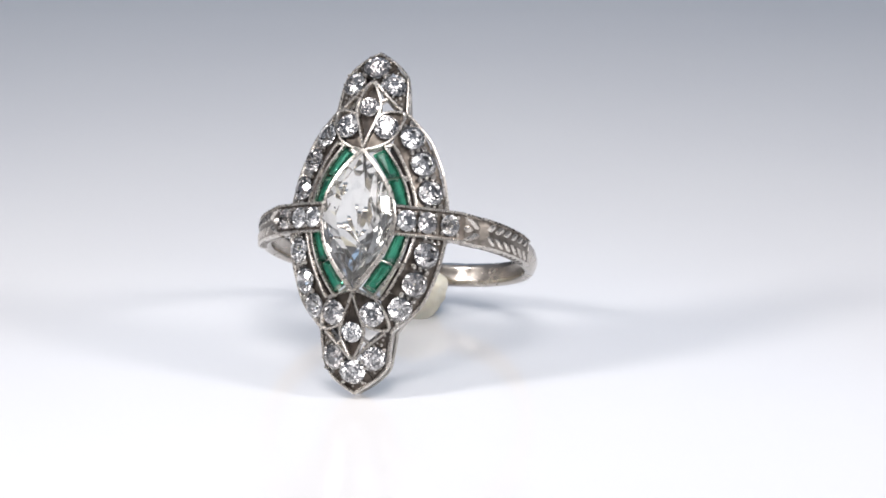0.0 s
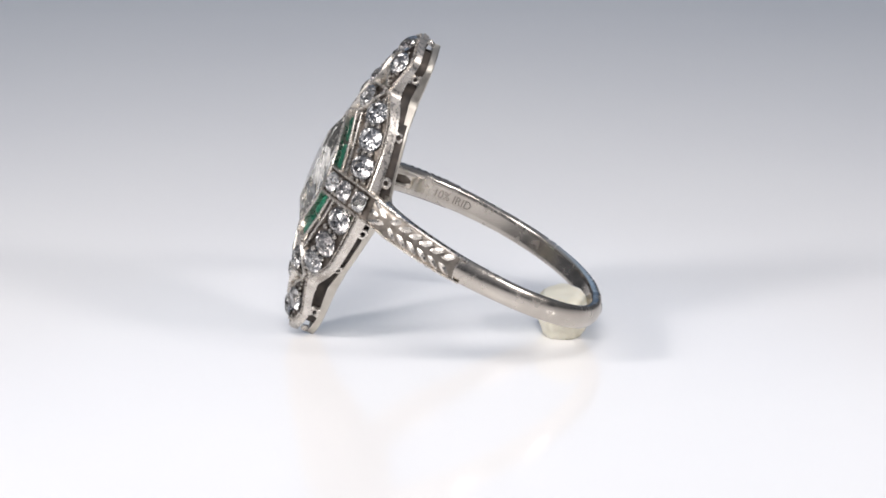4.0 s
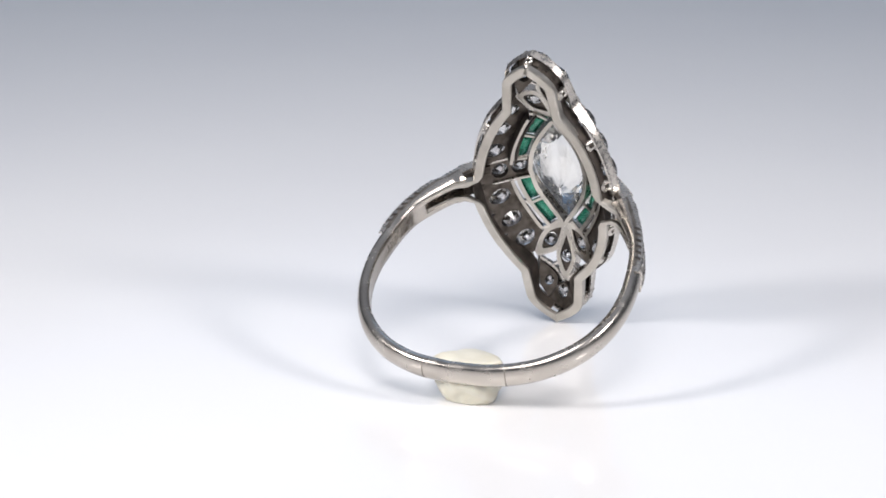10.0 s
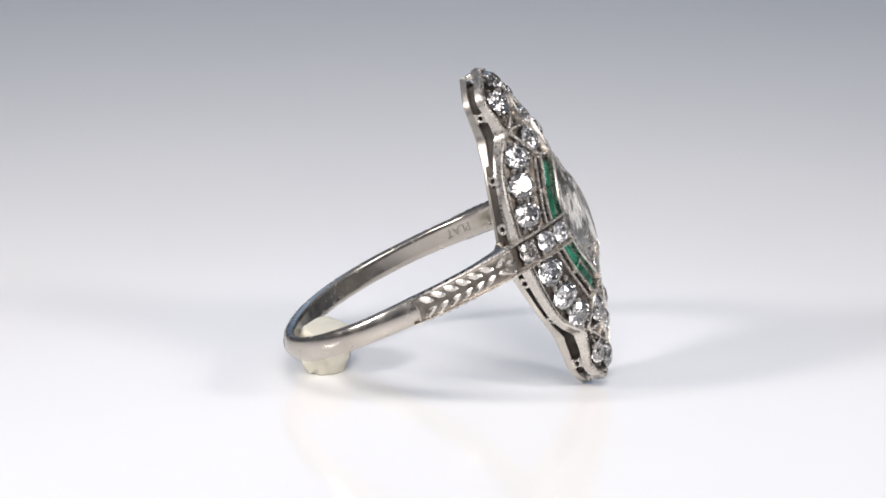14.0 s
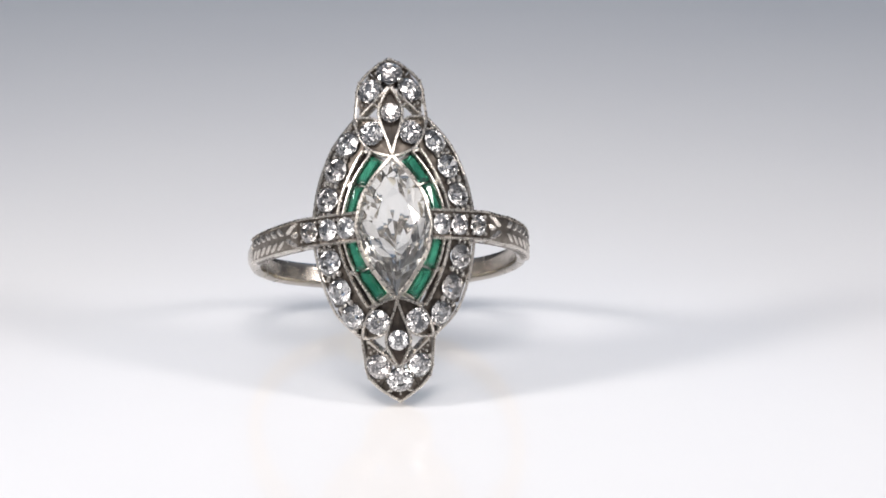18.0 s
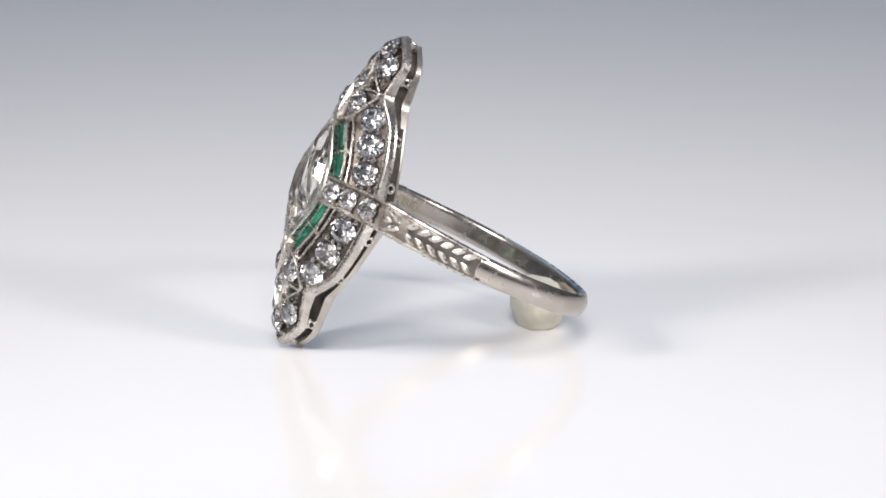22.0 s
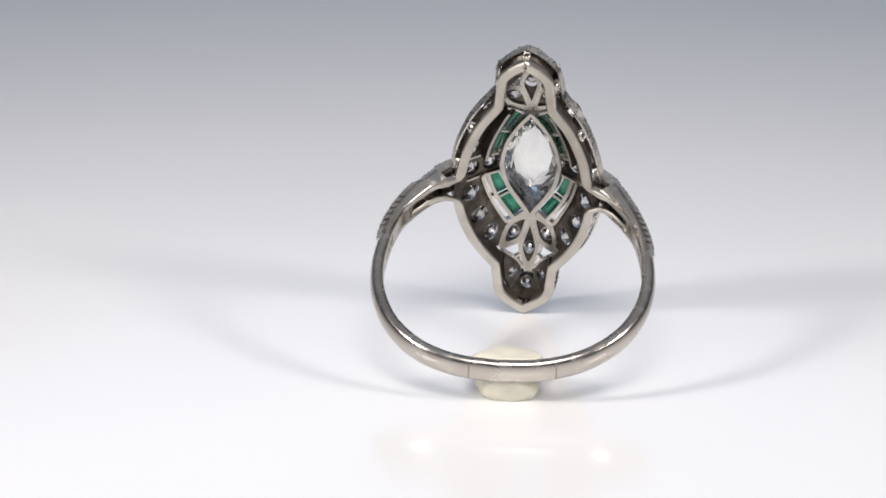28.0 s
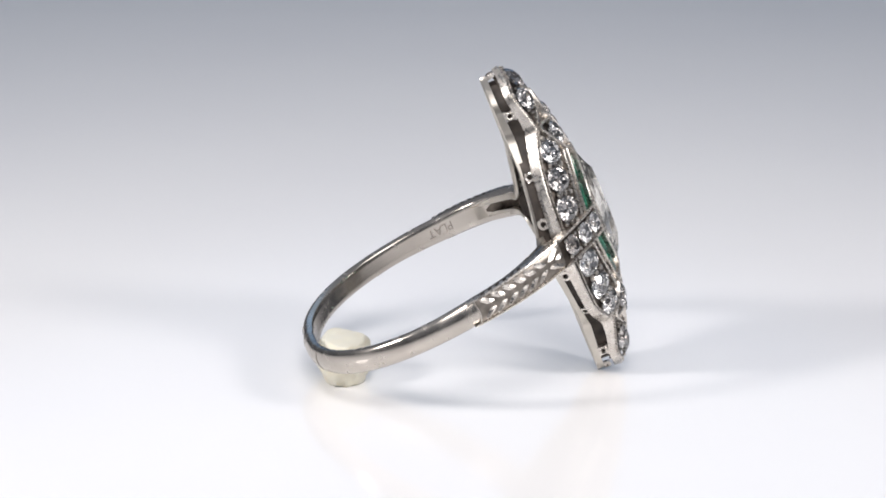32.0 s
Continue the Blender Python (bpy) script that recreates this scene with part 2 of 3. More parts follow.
# back band in two halves that run out along the shoulders
for sy in (1, -1):
    path = [p * 1.0 for p in quarter if p.y > 0.5]
    path = flip(path, 1, sy) + flip(path, -1, sy)[::-1][1:]
    rings = []
    wing = [((4.20, 0.48), -2.46), ((3.82, 0.48), -1.86), ((3.45, 0.49), -1.37), ((3.2, 0.50), -1.12), ((3.0, 0.50), -1.0)]
    seq = [(Vector((u, v * sy + 0.082 * min(0.0, w + 0.6))), w, 0.16) for (u, v), w in wing]
    seq += [(p, back(p), 0.36) for p in path]
    seq += [(Vector((-u, v * sy + 0.082 * min(0.0, w + 0.6))), w, 0.16) for (u, v), w in reversed(wing)]
    line = [q[0] for q in seq]
    for i, (p, z, wide) in enumerate(seq):
        s = side(line, i) * sy
        wide = 0.24 if i < 6 or i > len(seq) - 7 else wide
        near, tall = (0.06, 0.36) if i < 5 or i > len(seq) - 6 else (undercut(p.y), 0.30 * (face(p.x, p.y) - z))
        a, b = p + s * near, p + s * (near + wide)
        rings.append([(a.x, a.y, z + tall), (a.x, a.y, z + 0.04), ((a.x * 0.88 + b.x * 0.12), (a.y * 0.88 + b.y * 0.12), z),
                      ((a.x * 0.12 + b.x * 0.88), (a.y * 0.12 + b.y * 0.88), z), (b.x, b.y, z + 0.04), (b.x, b.y, z + 0.12), (a.x * 0.7 + b.x * 0.3, a.y * 0.7 + b.y * 0.3, z + tall)])
    part("back_rim", loft(bmesh.new(), rings), WORN, ring, "smooth flat back edge")

# near-black sheet behind the open wall, standing in for the shade inside
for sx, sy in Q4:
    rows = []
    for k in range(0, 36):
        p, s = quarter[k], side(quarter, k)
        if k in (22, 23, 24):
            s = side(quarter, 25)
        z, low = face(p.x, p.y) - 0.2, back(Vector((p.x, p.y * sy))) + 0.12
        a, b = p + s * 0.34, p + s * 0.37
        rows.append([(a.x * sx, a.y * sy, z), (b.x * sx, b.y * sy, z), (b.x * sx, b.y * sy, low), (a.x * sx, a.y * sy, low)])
    part("gallery_shade", loft(bmesh.new(), rows), RECESS_SHADE, ring, "dark inner sheet standing in for the gallery's shade")

# posts of the open gallery wall, each with a raised boss and a drilled eye
STOPS = {1: (1.08, 2.78, 4.66), -1: (1.24, 3.0, 5.02)}
for sx, sy in Q4:
    for stop in STOPS[sy] + ((6.15,) if sx > 0 else ()):
        k = min(range(len(quarter)), key=lambda i: abs(quarter[i].y - stop))
        p, s = quarter[k], side(quarter, k)
        z, base = face(p.x, p.y), back(Vector((p.x, p.y * sy)))
        broad = 0.15
        if stop > 6:
            s, broad = Vector((0, -1)), 0.09
            p = p + s * 0.07
        tall = z - base
        top, low = z - (lip(p.y) - 0.02) * tall, base + 0.28 * tall
        mid, half = (top + low) / 2, (top - low) / 2
        eye = 0.1 if stop < 4 else 0.085
        boss = eye * (2.2 if stop < 2 else 1.8)
        t = Vector((s.y, -s.x))
        rr = []
        for j in range(20):
            a = 2 * math.pi * j / 20
            c, d = math.cos(a), math.sin(a)
            m = max(abs(c), abs(d))
            r = []
            wide = broad * c / m * (1 + 0.7 * abs(d / m) ** 3)
            for hx, hz, dep in ((wide, half * d / m, 0.0), (wide, half * d / m, 0.16), (eye * c, eye * d, 0.16), (eye * c, eye * d, -0.02),
                                (eye * 1.25 * c, eye * 1.25 * d, -0.035), (boss * 0.88 * c, boss * 0.88 * d, -0.025), (boss * c, boss * d, 0.01)):
                q = p + s * (dep + 0.02 + undercut(p.y * sy) * (z - mid - hz) / tall) + t * hx
                r.append((q.x * sx, q.y * sy, mid + hz))
            rr.append(r)
        part("gallery_post", loft(bmesh.new(), rr, True), PLATINUM, ring)


def poly(points, n=6):
    """Straight sides, n points a side."""
    out = []
    for a, b in zip(points, points[1:] + points[:1]):
        out += [Vector(a).lerp(Vector(b), k / n) for k in range(n)]
    return out


def spread(points, hole, n):
    """n points of a closed straight-sided line, at even angles seen from the hole's centre."""
    h = Vector(hole)
    out = []
    for k in range(n):
        d = Vector((math.cos(2 * math.pi * k / n), math.sin(2 * math.pi * k / n)))
        best = 0.0
        for a, b in zip(points, points[1:] + points[:1]):
            e = b - a
            det = d.cross(e)
            if abs(det) > 1e-9:
                t, f = (a - h).cross(e) / det, (a - h).cross(d) / det
                if t > best and -1e-6 <= f <= 1 + 1e-6:
                    best = t
        out.append(h + d * best)
    return out


def drilled(bm, points, hole, r, top=-0.07, bottom=-0.26, below=0.0, open_=0.0):
    """A plate piece drilled for a stone; open_ gives the hole the outline's own shape below."""
    h = Vector(hole)
    rows = []
    for p in points:
        d = (p - h).normalized()
        q = h + d * min(r, (p - h).length * 0.96)
        far = h + d * min(below or r * 1.06, (p - h).length * 0.86)
        if open_:
            q = far = h + (p - h) * open_
        rows.append([on(p.x, p.y, top), on(q.x, q.y, top - 0.02), on(far.x, far.y, bottom), on(p.x, p.y, bottom)])
    return loft(bm, rows, True)


def grains_round(bm, u, v, r, turn, size=0.09, count=4):
    for a in range(count):
        ang = math.radians(turn + 360 * a / count)
        bead(bm, at(*on(u + r * 1.0 * math.cos(ang), v + r * 1.0 * math.sin(ang), 0.05)), size)


# rim plates with three round stones each, slots and emerald channel
IN = [(2.02, 0.5), (1.87, 1.1), (1.62, 1.72), (1.24, 2.42), (1.02, 2.78), (1.13, 3.2), (1.28, 3.9)]
OUTQ = [(2.89, 0.5), (2.70, 1.5), (2.43, 2.28), (2.03, 3.06), (1.7, 3.48), (1.32, 3.9)]
for sx, sy in Q4:
    inner, outer = curve(IN, 24), curve(OUTQ, 24)
    stones = ((2.40, 1.10, 0.53), (2.06, 2.12, 0.53), (1.61, 3.03, 0.51))
    cells = ((0, 8), (8, 14), (14, 23))
    for (u, v, r), (a, b) in zip(stones, cells):
        rim = inner[a:b + 1] + outer[a:b + 1][::-1]
        w = down(v, sy)
        rim = spread(flip(rim, sx, sy), (u * sx, w), 32)
        part("rim_plate", drilled(bmesh.new(), rim, (u * sx, w), r * 0.66, -0.06, -0.22, 0.31), TARNISH_SHADE, ring, "drilled plate, dark with tarnish and painted recess shade")
        part("round_diamond", gem_round(bmesh.new(), u * sx, w, r, 0.0, u), DIAMOND, ring, smooth=0)
        along = Vector((-0.32, 1.0) if v < 1.5 else (-0.4, 1.0) if v < 2.5 else (-0.6, 1.0)).normalized()
        for e in (1, -1):
            for g in (0.15, -0.05, -0.25):
                q = Vector((u, v)) + along * (e * r * 0.98) + Vector((along.y, -along.x)) * g
                bead(ALL_GRAINS, at(*on(q.x * sx, down(q.y, sy), 0.03)), 0.10 if g != -0.05 else 0.075)
    line = flip(inner[:17], sx, sy)
    # the slot's shade is painted on its walls
    part("slot_wall", rail(bmesh.new(), line, 0.044, -0.05, -0.62 if sy > 0 else -0.32), RECESS_SHADE, ring, "dark slot wall, the slot's shade put into its colour")
    part("slot_back", rail(bmesh.new(), line, 0.06, -0.61 if sy > 0 else -0.31, -0.65 if sy > 0 else -0.35), WORN, ring, "flat matte back frame of the slot")
    bm = rail(bmesh.new(), line, 0.048, 0.05, -0.07)
    milgrain(bm, line, 0.09, 0.034, 0.045)
    part("inner_rail", bm, PLATINUM, ring)

    chan = curve(flip([(1.82, 0.46), (1.63, 1.15), (1.28, 1.88), (0.74, 2.62)], sx, sy), 32)
    part("slot_wall", rail(bmesh.new(), chan, 0.042, -0.05, -0.46 if sy > 0 else -0.30), RECESS_SHADE, ring, "dark slot wall, the slot's shade put into its colour")
    bm = rail(bmesh.new(), chan, 0.045, 0.06, -0.07)
    milgrain(bm, chan, 0.09, 0.034, 0.055)
    part("channel_rail", bm, PLATINUM, ring)
    part("channel_back", rail(bmesh.new(), chan, 0.07, -0.29, -0.35), WORN, ring, "flat matte back frame of the channel")
    inn = curve(flip([(1.40, 0.44), (1.21, 1.0), (0.79, 1.72), (0.3, 2.35)], sx, sy), 32)
    for a, b in ((0, 15), (16, 31)):
        rows = []
        for i in (a, a + 2, b - 2, b):
            p, q = inn[i], chan[i]
            e = 0.11 if i in (a, b) else 0.0
            f = e * 1.6
            m = [p.lerp(q, k) for k in (0.03, 0.28, 0.70, 0.96, 0.84, 0.58, 0.42, 0.16)]
            rows.append([on(w.x, w.y, d) for w, d in zip(m, (-0.13, 0.0 - e, 0.0 - e, -0.13, -0.22 + f * 0.5, -0.30 + f * 0.8, -0.30 + f * 0.8, -0.22 + f * 0.5))])
        part("emerald", loft(bmesh.new(), rows), EMERALD, ring, "calibre-cut green emerald", smooth=0)
    for i in (0, 16, 32):
        end = flip([inner[(0, 7, 16)[i // 16]]], sx, sy)[0]
        part("cross_bar", rail(bmesh.new(), [inn[i].lerp(chan[i], k / 3) for k in range(4)], 0.05, -0.27, -0.35), WORN, ring)
        part("slot_bar", rail(bmesh.new(), [chan[i].lerp(end, k / 3) for k in range(4)], 0.06, -0.02, -0.33), PLATINUM, ring)

# ---- centre: marquise stone in its bezel
bez = curve([(0, 2.45), (0.62, 1.75), (1.12, 0.95), (1.34, 0)], 14)
bez = bez + flip(bez, 1, -1)[::-1][1:]
bez = bez + [Vector((-p.x, p.y)) for p in bez][::-1][1:-1]
bm = rail(bmesh.new(), bez, 0.075, 0.13, -0.5, True)
milgrain(bm, bez + bez[:1], 0.095, 0.038, 0.12)
part("bezel", bm, PLATINUM, ring, "beaded marquise bezel")
part("bezel_back", rail(bmesh.new(), bez, 0.09, -0.40, -0.5, True), WORN, ring, "flat matte back frame of the bezel")

bm = bmesh.new()
girdle = curve([p * 0.965 for p in bez + bez[:1]], 64)[:64]
Z0 = 1.62


def gem_ring(scale_u, scale_v, h, step, first, bend, shift=0.0):
    """Every step-th point of the girdle, drawn in and lifted; bend follows the dome."""
    out = []
    for i in range(first, 64 + first, step):
        p = Vector((girdle[i % 64].x * scale_u, girdle[i % 64].y * scale_v + shift))
        out.append(bm.verts.new(at(p.x, p.y, Z0 + h + bend * (-0.034 * p.y * p.y - 0.1 * p.x * p.x))))
    return out


g_top, g_low = gem_ring(1, 1, 0.15, 1, 0, 1.0), gem_ring(1, 1, 0.1, 1, 0, 1.0)
tab = gem_ring(0.54, 0.56, 0.40, 8, 0, 0.3)
mid = gem_ring(0.79, 0.80, 0.28, 4, 2, 0.8)
pav = [gem_ring(0.84, 0.85, -0.02, 2, 0, 0.9, -0.12), gem_ring(0.62, 0.64, -0.20, 4, 1, 0.7, -0.35), gem_ring(0.36, 0.38, -0.40, 4, 3, 0.3, -0.65)]
cu = [bm.verts.new(at(0.05 * math.cos(math.pi * k / 4), 0.18 * math.sin(math.pi * k / 4) - 0.9, Z0 - 0.60)) for k in range(8)]
cu = cu[2:] + cu[:2]
for q in pav[0] + pav[1] + pav[2] + mid:
    q.co += Vector([random.uniform(-0.05, 0.05) * S for _ in range(3)])      # an old hand-cut stone
pav = [g_low] + pav + [cu]
for high, low in zip(pav, pav[1:]):
    m, n = len(high), len(low)
    for k in range(n):
        a, b, j = k * m // n, (k * m // n + 1) % m, (k + 1) % n
        bm.faces.new((low[k], high[b], high[a]))
        bm.faces.new((low[k], low[j], high[b]))
        if m > n:
            bm.faces.new((low[j], high[(a + 2) % m], high[b]))
bm.faces.new(tab)
bm.faces.new(cu[::-1])
for k in range(8):
    j, i = (k + 1) % 8, 8 * k
    left, right = mid[2 * k], mid[2 * k + 1]
    bm.faces.new((tab[k], left, right))
    bm.faces.new((tab[k], right, tab[j]))
    bm.faces.new((tab[k], mid[2 * k - 1], left))
    bm.faces.new((mid[2 * k - 1], g_top[i], left))
    bm.faces.new((left, g_top[i + 4], right))
    for d in range(4):
        bm.faces.new((left, g_top[i + d], g_top[i + d + 1]))
        bm.faces.new((right, g_top[i + d + 4], g_top[(i + d + 5) % 64]))
for i in range(64):
    bm.faces.new((g_top[i], g_low[i], g_low[(i + 1) % 64], g_top[(i + 1) % 64]))
part("marquise_diamond", bm, CLEAR, ring, "large faceted marquise diamond", smooth=0)

# ---- palmettes and pointed lobes at both ends
PETAL = [(0.0, 2.44), (0.42, 2.54), (0.87, 2.80), (1.15, 3.32), (1.22, 3.86), (0.84, 3.9), (0.47, 3.76), (0.27, 3.4), (0.11, 2.9), (0.0, 2.44)]
UPRIGHT = [(0, 2.52), (0.12, 2.92), (0.28, 3.42), (0.40, 3.84), (0.41, 4.14), (0.26, 4.54), (0, 4.92), (-0.26, 4.54), (-0.41, 4.14), (-0.40, 3.84), (-0.28, 3.42), (-0.12, 2.92), (0, 2.52)]
for sy in (1, -1):
    for sx in (1, -1):
        petal = curve(flip(PETAL, sx, sy), 28)[:-1]
        bm = rail(bmesh.new(), petal, 0.05, 0.1, -0.25, True)
        milgrain(bm, petal + petal[:1], 0.09, 0.034, 0.09)
        part("leaf_setting", bm, PLATINUM, ring, "pointed leaf-shaped setting")
        core = (0.70 * sx, down(3.32, sy))
        part("leaf_floor", drilled(bmesh.new(), petal, core, 0.27, -0.11, -0.155), TARNISH_SHADE, ring, "leaf floor, dark with tarnish and painted recess shade")
        part("leaf_back", drilled(bmesh.new(), petal, core, 0.27, -0.16, -0.26, open_=0.66), WORN, ring, "matte leaf back")
        part("round_diamond", gem_round(bmesh.new(), *core, 0.46, 0.05, 0.3), DIAMOND, ring, smooth=0)
        grains_round(ALL_GRAINS, *core, 0.31, 60, 0.06, 3)
        part("branch", rail(bmesh.new(), curve(flip([(0.06, 5.0), (0.5, 4.55), (1.12, 4.0)], sx, sy), 10), 0.045, 0.03, -0.3), PLATINUM, ring)
        part("web", rail(bmesh.new(), curve(flip([(0.38, 4.3), (0.62, 4.42)], sx, sy), 3), 0.05, -0.04, -0.3), PLATINUM, ring)
    up = curve(flip(UPRIGHT, 1, sy), 36)[:-1]
    bm = rail(bmesh.new(), up, 0.05, 0.12, -0.28, True)
    milgrain(bm, up + up[:1], 0.09, 0.034, 0.11)
    part("leaf_setting", bm, PLATINUM, ring, "pointed leaf-shaped setting")
    # near-black floor stands in for the shade inside the open leaf
    part("leaf_floor", drilled(bmesh.new(), up, (0, 4.04 * sy), 0.25, -0.19, -0.215), RECESS_SHADE, ring, "dark leaf floor standing in for the opening's shade")
    part("leaf_back", drilled(bmesh.new(), up, (0, 4.0 * sy), 0.25, -0.22, -0.30, open_=0.68), WORN, ring, "matte leaf back")
    part("round_diamond", gem_round(bmesh.new(), 0, 4.04 * sy, 0.37, 0.06, 0.1), DIAMOND, ring, smooth=0)
    # lobe plate pieces, each drilled for its stone
    tip = [(0, 5.03), (0.36, 5.2), (0.72, 5.62), (0.45, 5.86), (0, 6.05), (-0.45, 5.86), (-0.72, 5.62), (-0.36, 5.2)]
    wing = [(0.34, 4.8), (1.15, 4.05), (1.17, 4.5), (1.08, 5.05), (0.75, 5.6), (0.38, 5.18)]
    part("lobe_plate", drilled(bmesh.new(), poly(flip(tip, 1, sy), 3), (0, (5.5 if sy > 0 else 5.36) * sy), 0.35, -0.06, -0.45, 0.22 if sy > 0 else 0.3), TARNISH_SHADE, ring, "drilled plate of the pointed end, dark with tarnish and painted shade")
    for sx in (1, -1):
        part("lobe_plate", drilled(bmesh.new(), poly(flip(wing, sx, sy), 4), (0.75 * sx, 4.9 * sy), 0.32, -0.06, -0.45, 0.2), TARNISH_SHADE, ring, "drilled plate of the pointed end, dark with tarnish and painted shade")
    for u, v, r in ((0, 5.52 if sy > 0 else 5.36, 0.48), (0.75, 4.9, 0.46), (-0.75, 4.9, 0.46)):
        part("round_diamond", gem_round(bmesh.new(), u, v * sy, r, 0.02, v), DIAMOND, ring, smooth=0)
        grains_round(ALL_GRAINS, u, v * sy, r, 45, 0.08)
        grains_round(ALL_GRAINS, u, v * sy, r * 0.98, 0, 0.05)
    # short rows of dwindling grains in the corners
    for u, v, r in ((1.0, 4.42, 0.07), (1.06, 4.24, 0.055), (1.12, 4.09, 0.045), (0.88, 4.36, 0.05), (0.43, 5.72, 0.06), (0.33, 5.05, 0.055), (1.47, 3.62, 0.075), (1.40, 3.77, 0.055), (1.62, 3.48, 0.055)):
        for sx in (1, -1):
            bead(ALL_GRAINS, at(*on(u * sx, down(v, sy), 0.0)), r)

# ---- shank with its shoulders
PATH = [(1.38, 1.43), (2.1, 0.98), (2.85, 0.36), (3.4, -0.15), (3.85, -0.72), (4.4, -1.75), (4.85, -3.0), (5.12, -4.3), (5.2, -5.4), (5.06, -6.6), (4.6, -7.82), (3.85, -8.8), (2.85, -9.55), (1.5, -10.05), (0, -10.2)]
half_path = curve(PATH, 88)
full = half_path + flip(half_path, -1, 1)[::-1][1:]
NF = len(full)
STEP = (half_path[1] - half_path[0]).length


def lean(w):
    """How far the hoop leans along the finger at height w."""
    return 0.082 * min(0.0, w)


FIRST = 15
rings = []
for i, p in enumerate(full):
    if min(i, NF - 1 - i) < FIRST:
        continue
    k = min(i, NF - 1 - i) / 2
    s = side(full, i)
    inward = -s if s.dot(Vector((0, -4.8)) - p) < 0 else s
    half_w = 0.45 + 0.12 * min(1.0, max(0.0, 1 - (k - 8) / 16))
    th = 0.48 + 0.34 * max(0.0, 1 - abs(k - 7) / 7) * (1 if k > 4 else 0.4)
    if k < 4:
        th = 0.36
    groove = th * 0.62 * min(1.0, max(0.0, 1 - (k - 10.5) / 2.0)) * (1 if k > 4 else 0) + 0.001
    vc = lean(p.y)
    dome = min(1.0, max(0.0, (k - 13) / 3))
    prof = [(-1, -0.16 - 0.09 * dome), (-0.93, -0.07 - 0.09 * dome), (-0.75, -0.02 - 0.075 * dome), (-0.35, -0.02 * dome), (0, 0.0), (0.35, -0.02 * dome), (0.75, -0.02 - 0.075 * dome),
            (0.93, -0.07 - 0.09 * dome), (1, -0.16 - 0.09 * dome), (1, -0.30), (0.88, -th + 0.04), (0.80, -th), (0.48, -th), (0.42, -th + groove), (-0.42, -th + groove), (-0.48, -th), (-0.80, -th), (-0.88, -th + 0.04), (-1, -0.30)]
    rings.append([((p - inward * d).x, vc + e * half_w, (p - inward * d).y) for e, d in prof])
shank = part("shank", loft(bmesh.new(), rings), POLISHED, ring, "polished platinum shank with engraved shoulders", smooth=50)


# dark lining of the hollow under each shoulder: its shade put into the colour
for sx in (1, -1):
    rows = []
    for i in range(9, 26):
        p = half_path[i]
        s = side(full, i)
        inward = -s if s.dot(Vector((0, -4.8)) - p) < 0 else s
        k = i / 2
        th = 0.48 + 0.34 * max(0.0, 1 - abs(k - 7) / 7)
        floor = th - th * 0.62 * min(1.0, max(0.0, 1 - (k - 10.5) / 2.0)) + 0.012
        q = p + inward * (0.53 if i < 15 else floor)
        half = 0.225 if i < 22 else (0.215, 0.19, 0.14, 0.05)[i - 22]
        rows.append([(q.x * sx, lean(p.y) + e * half, q.y) for e in (-1, 1)] + [((q - inward * 0.03).x * sx, lean(p.y) + e * half, (q - inward * 0.03).y) for e in (1, -1)])
    part("shoulder_hollow", loft(bmesh.new(), rows), TARNISH_SHADE, shank, "dark insert standing in for the hollow's shade")


def station(j):
    """Point, tangent and outward normal of the hoop's outer line at step j."""
    i = int(j)
    p = half_path[i].lerp(half_path[i + 1], j - i)
    t = (half_path[i + 1] - half_path[i]).normalized()
    return p, t, Vector((-t.y, t.x))


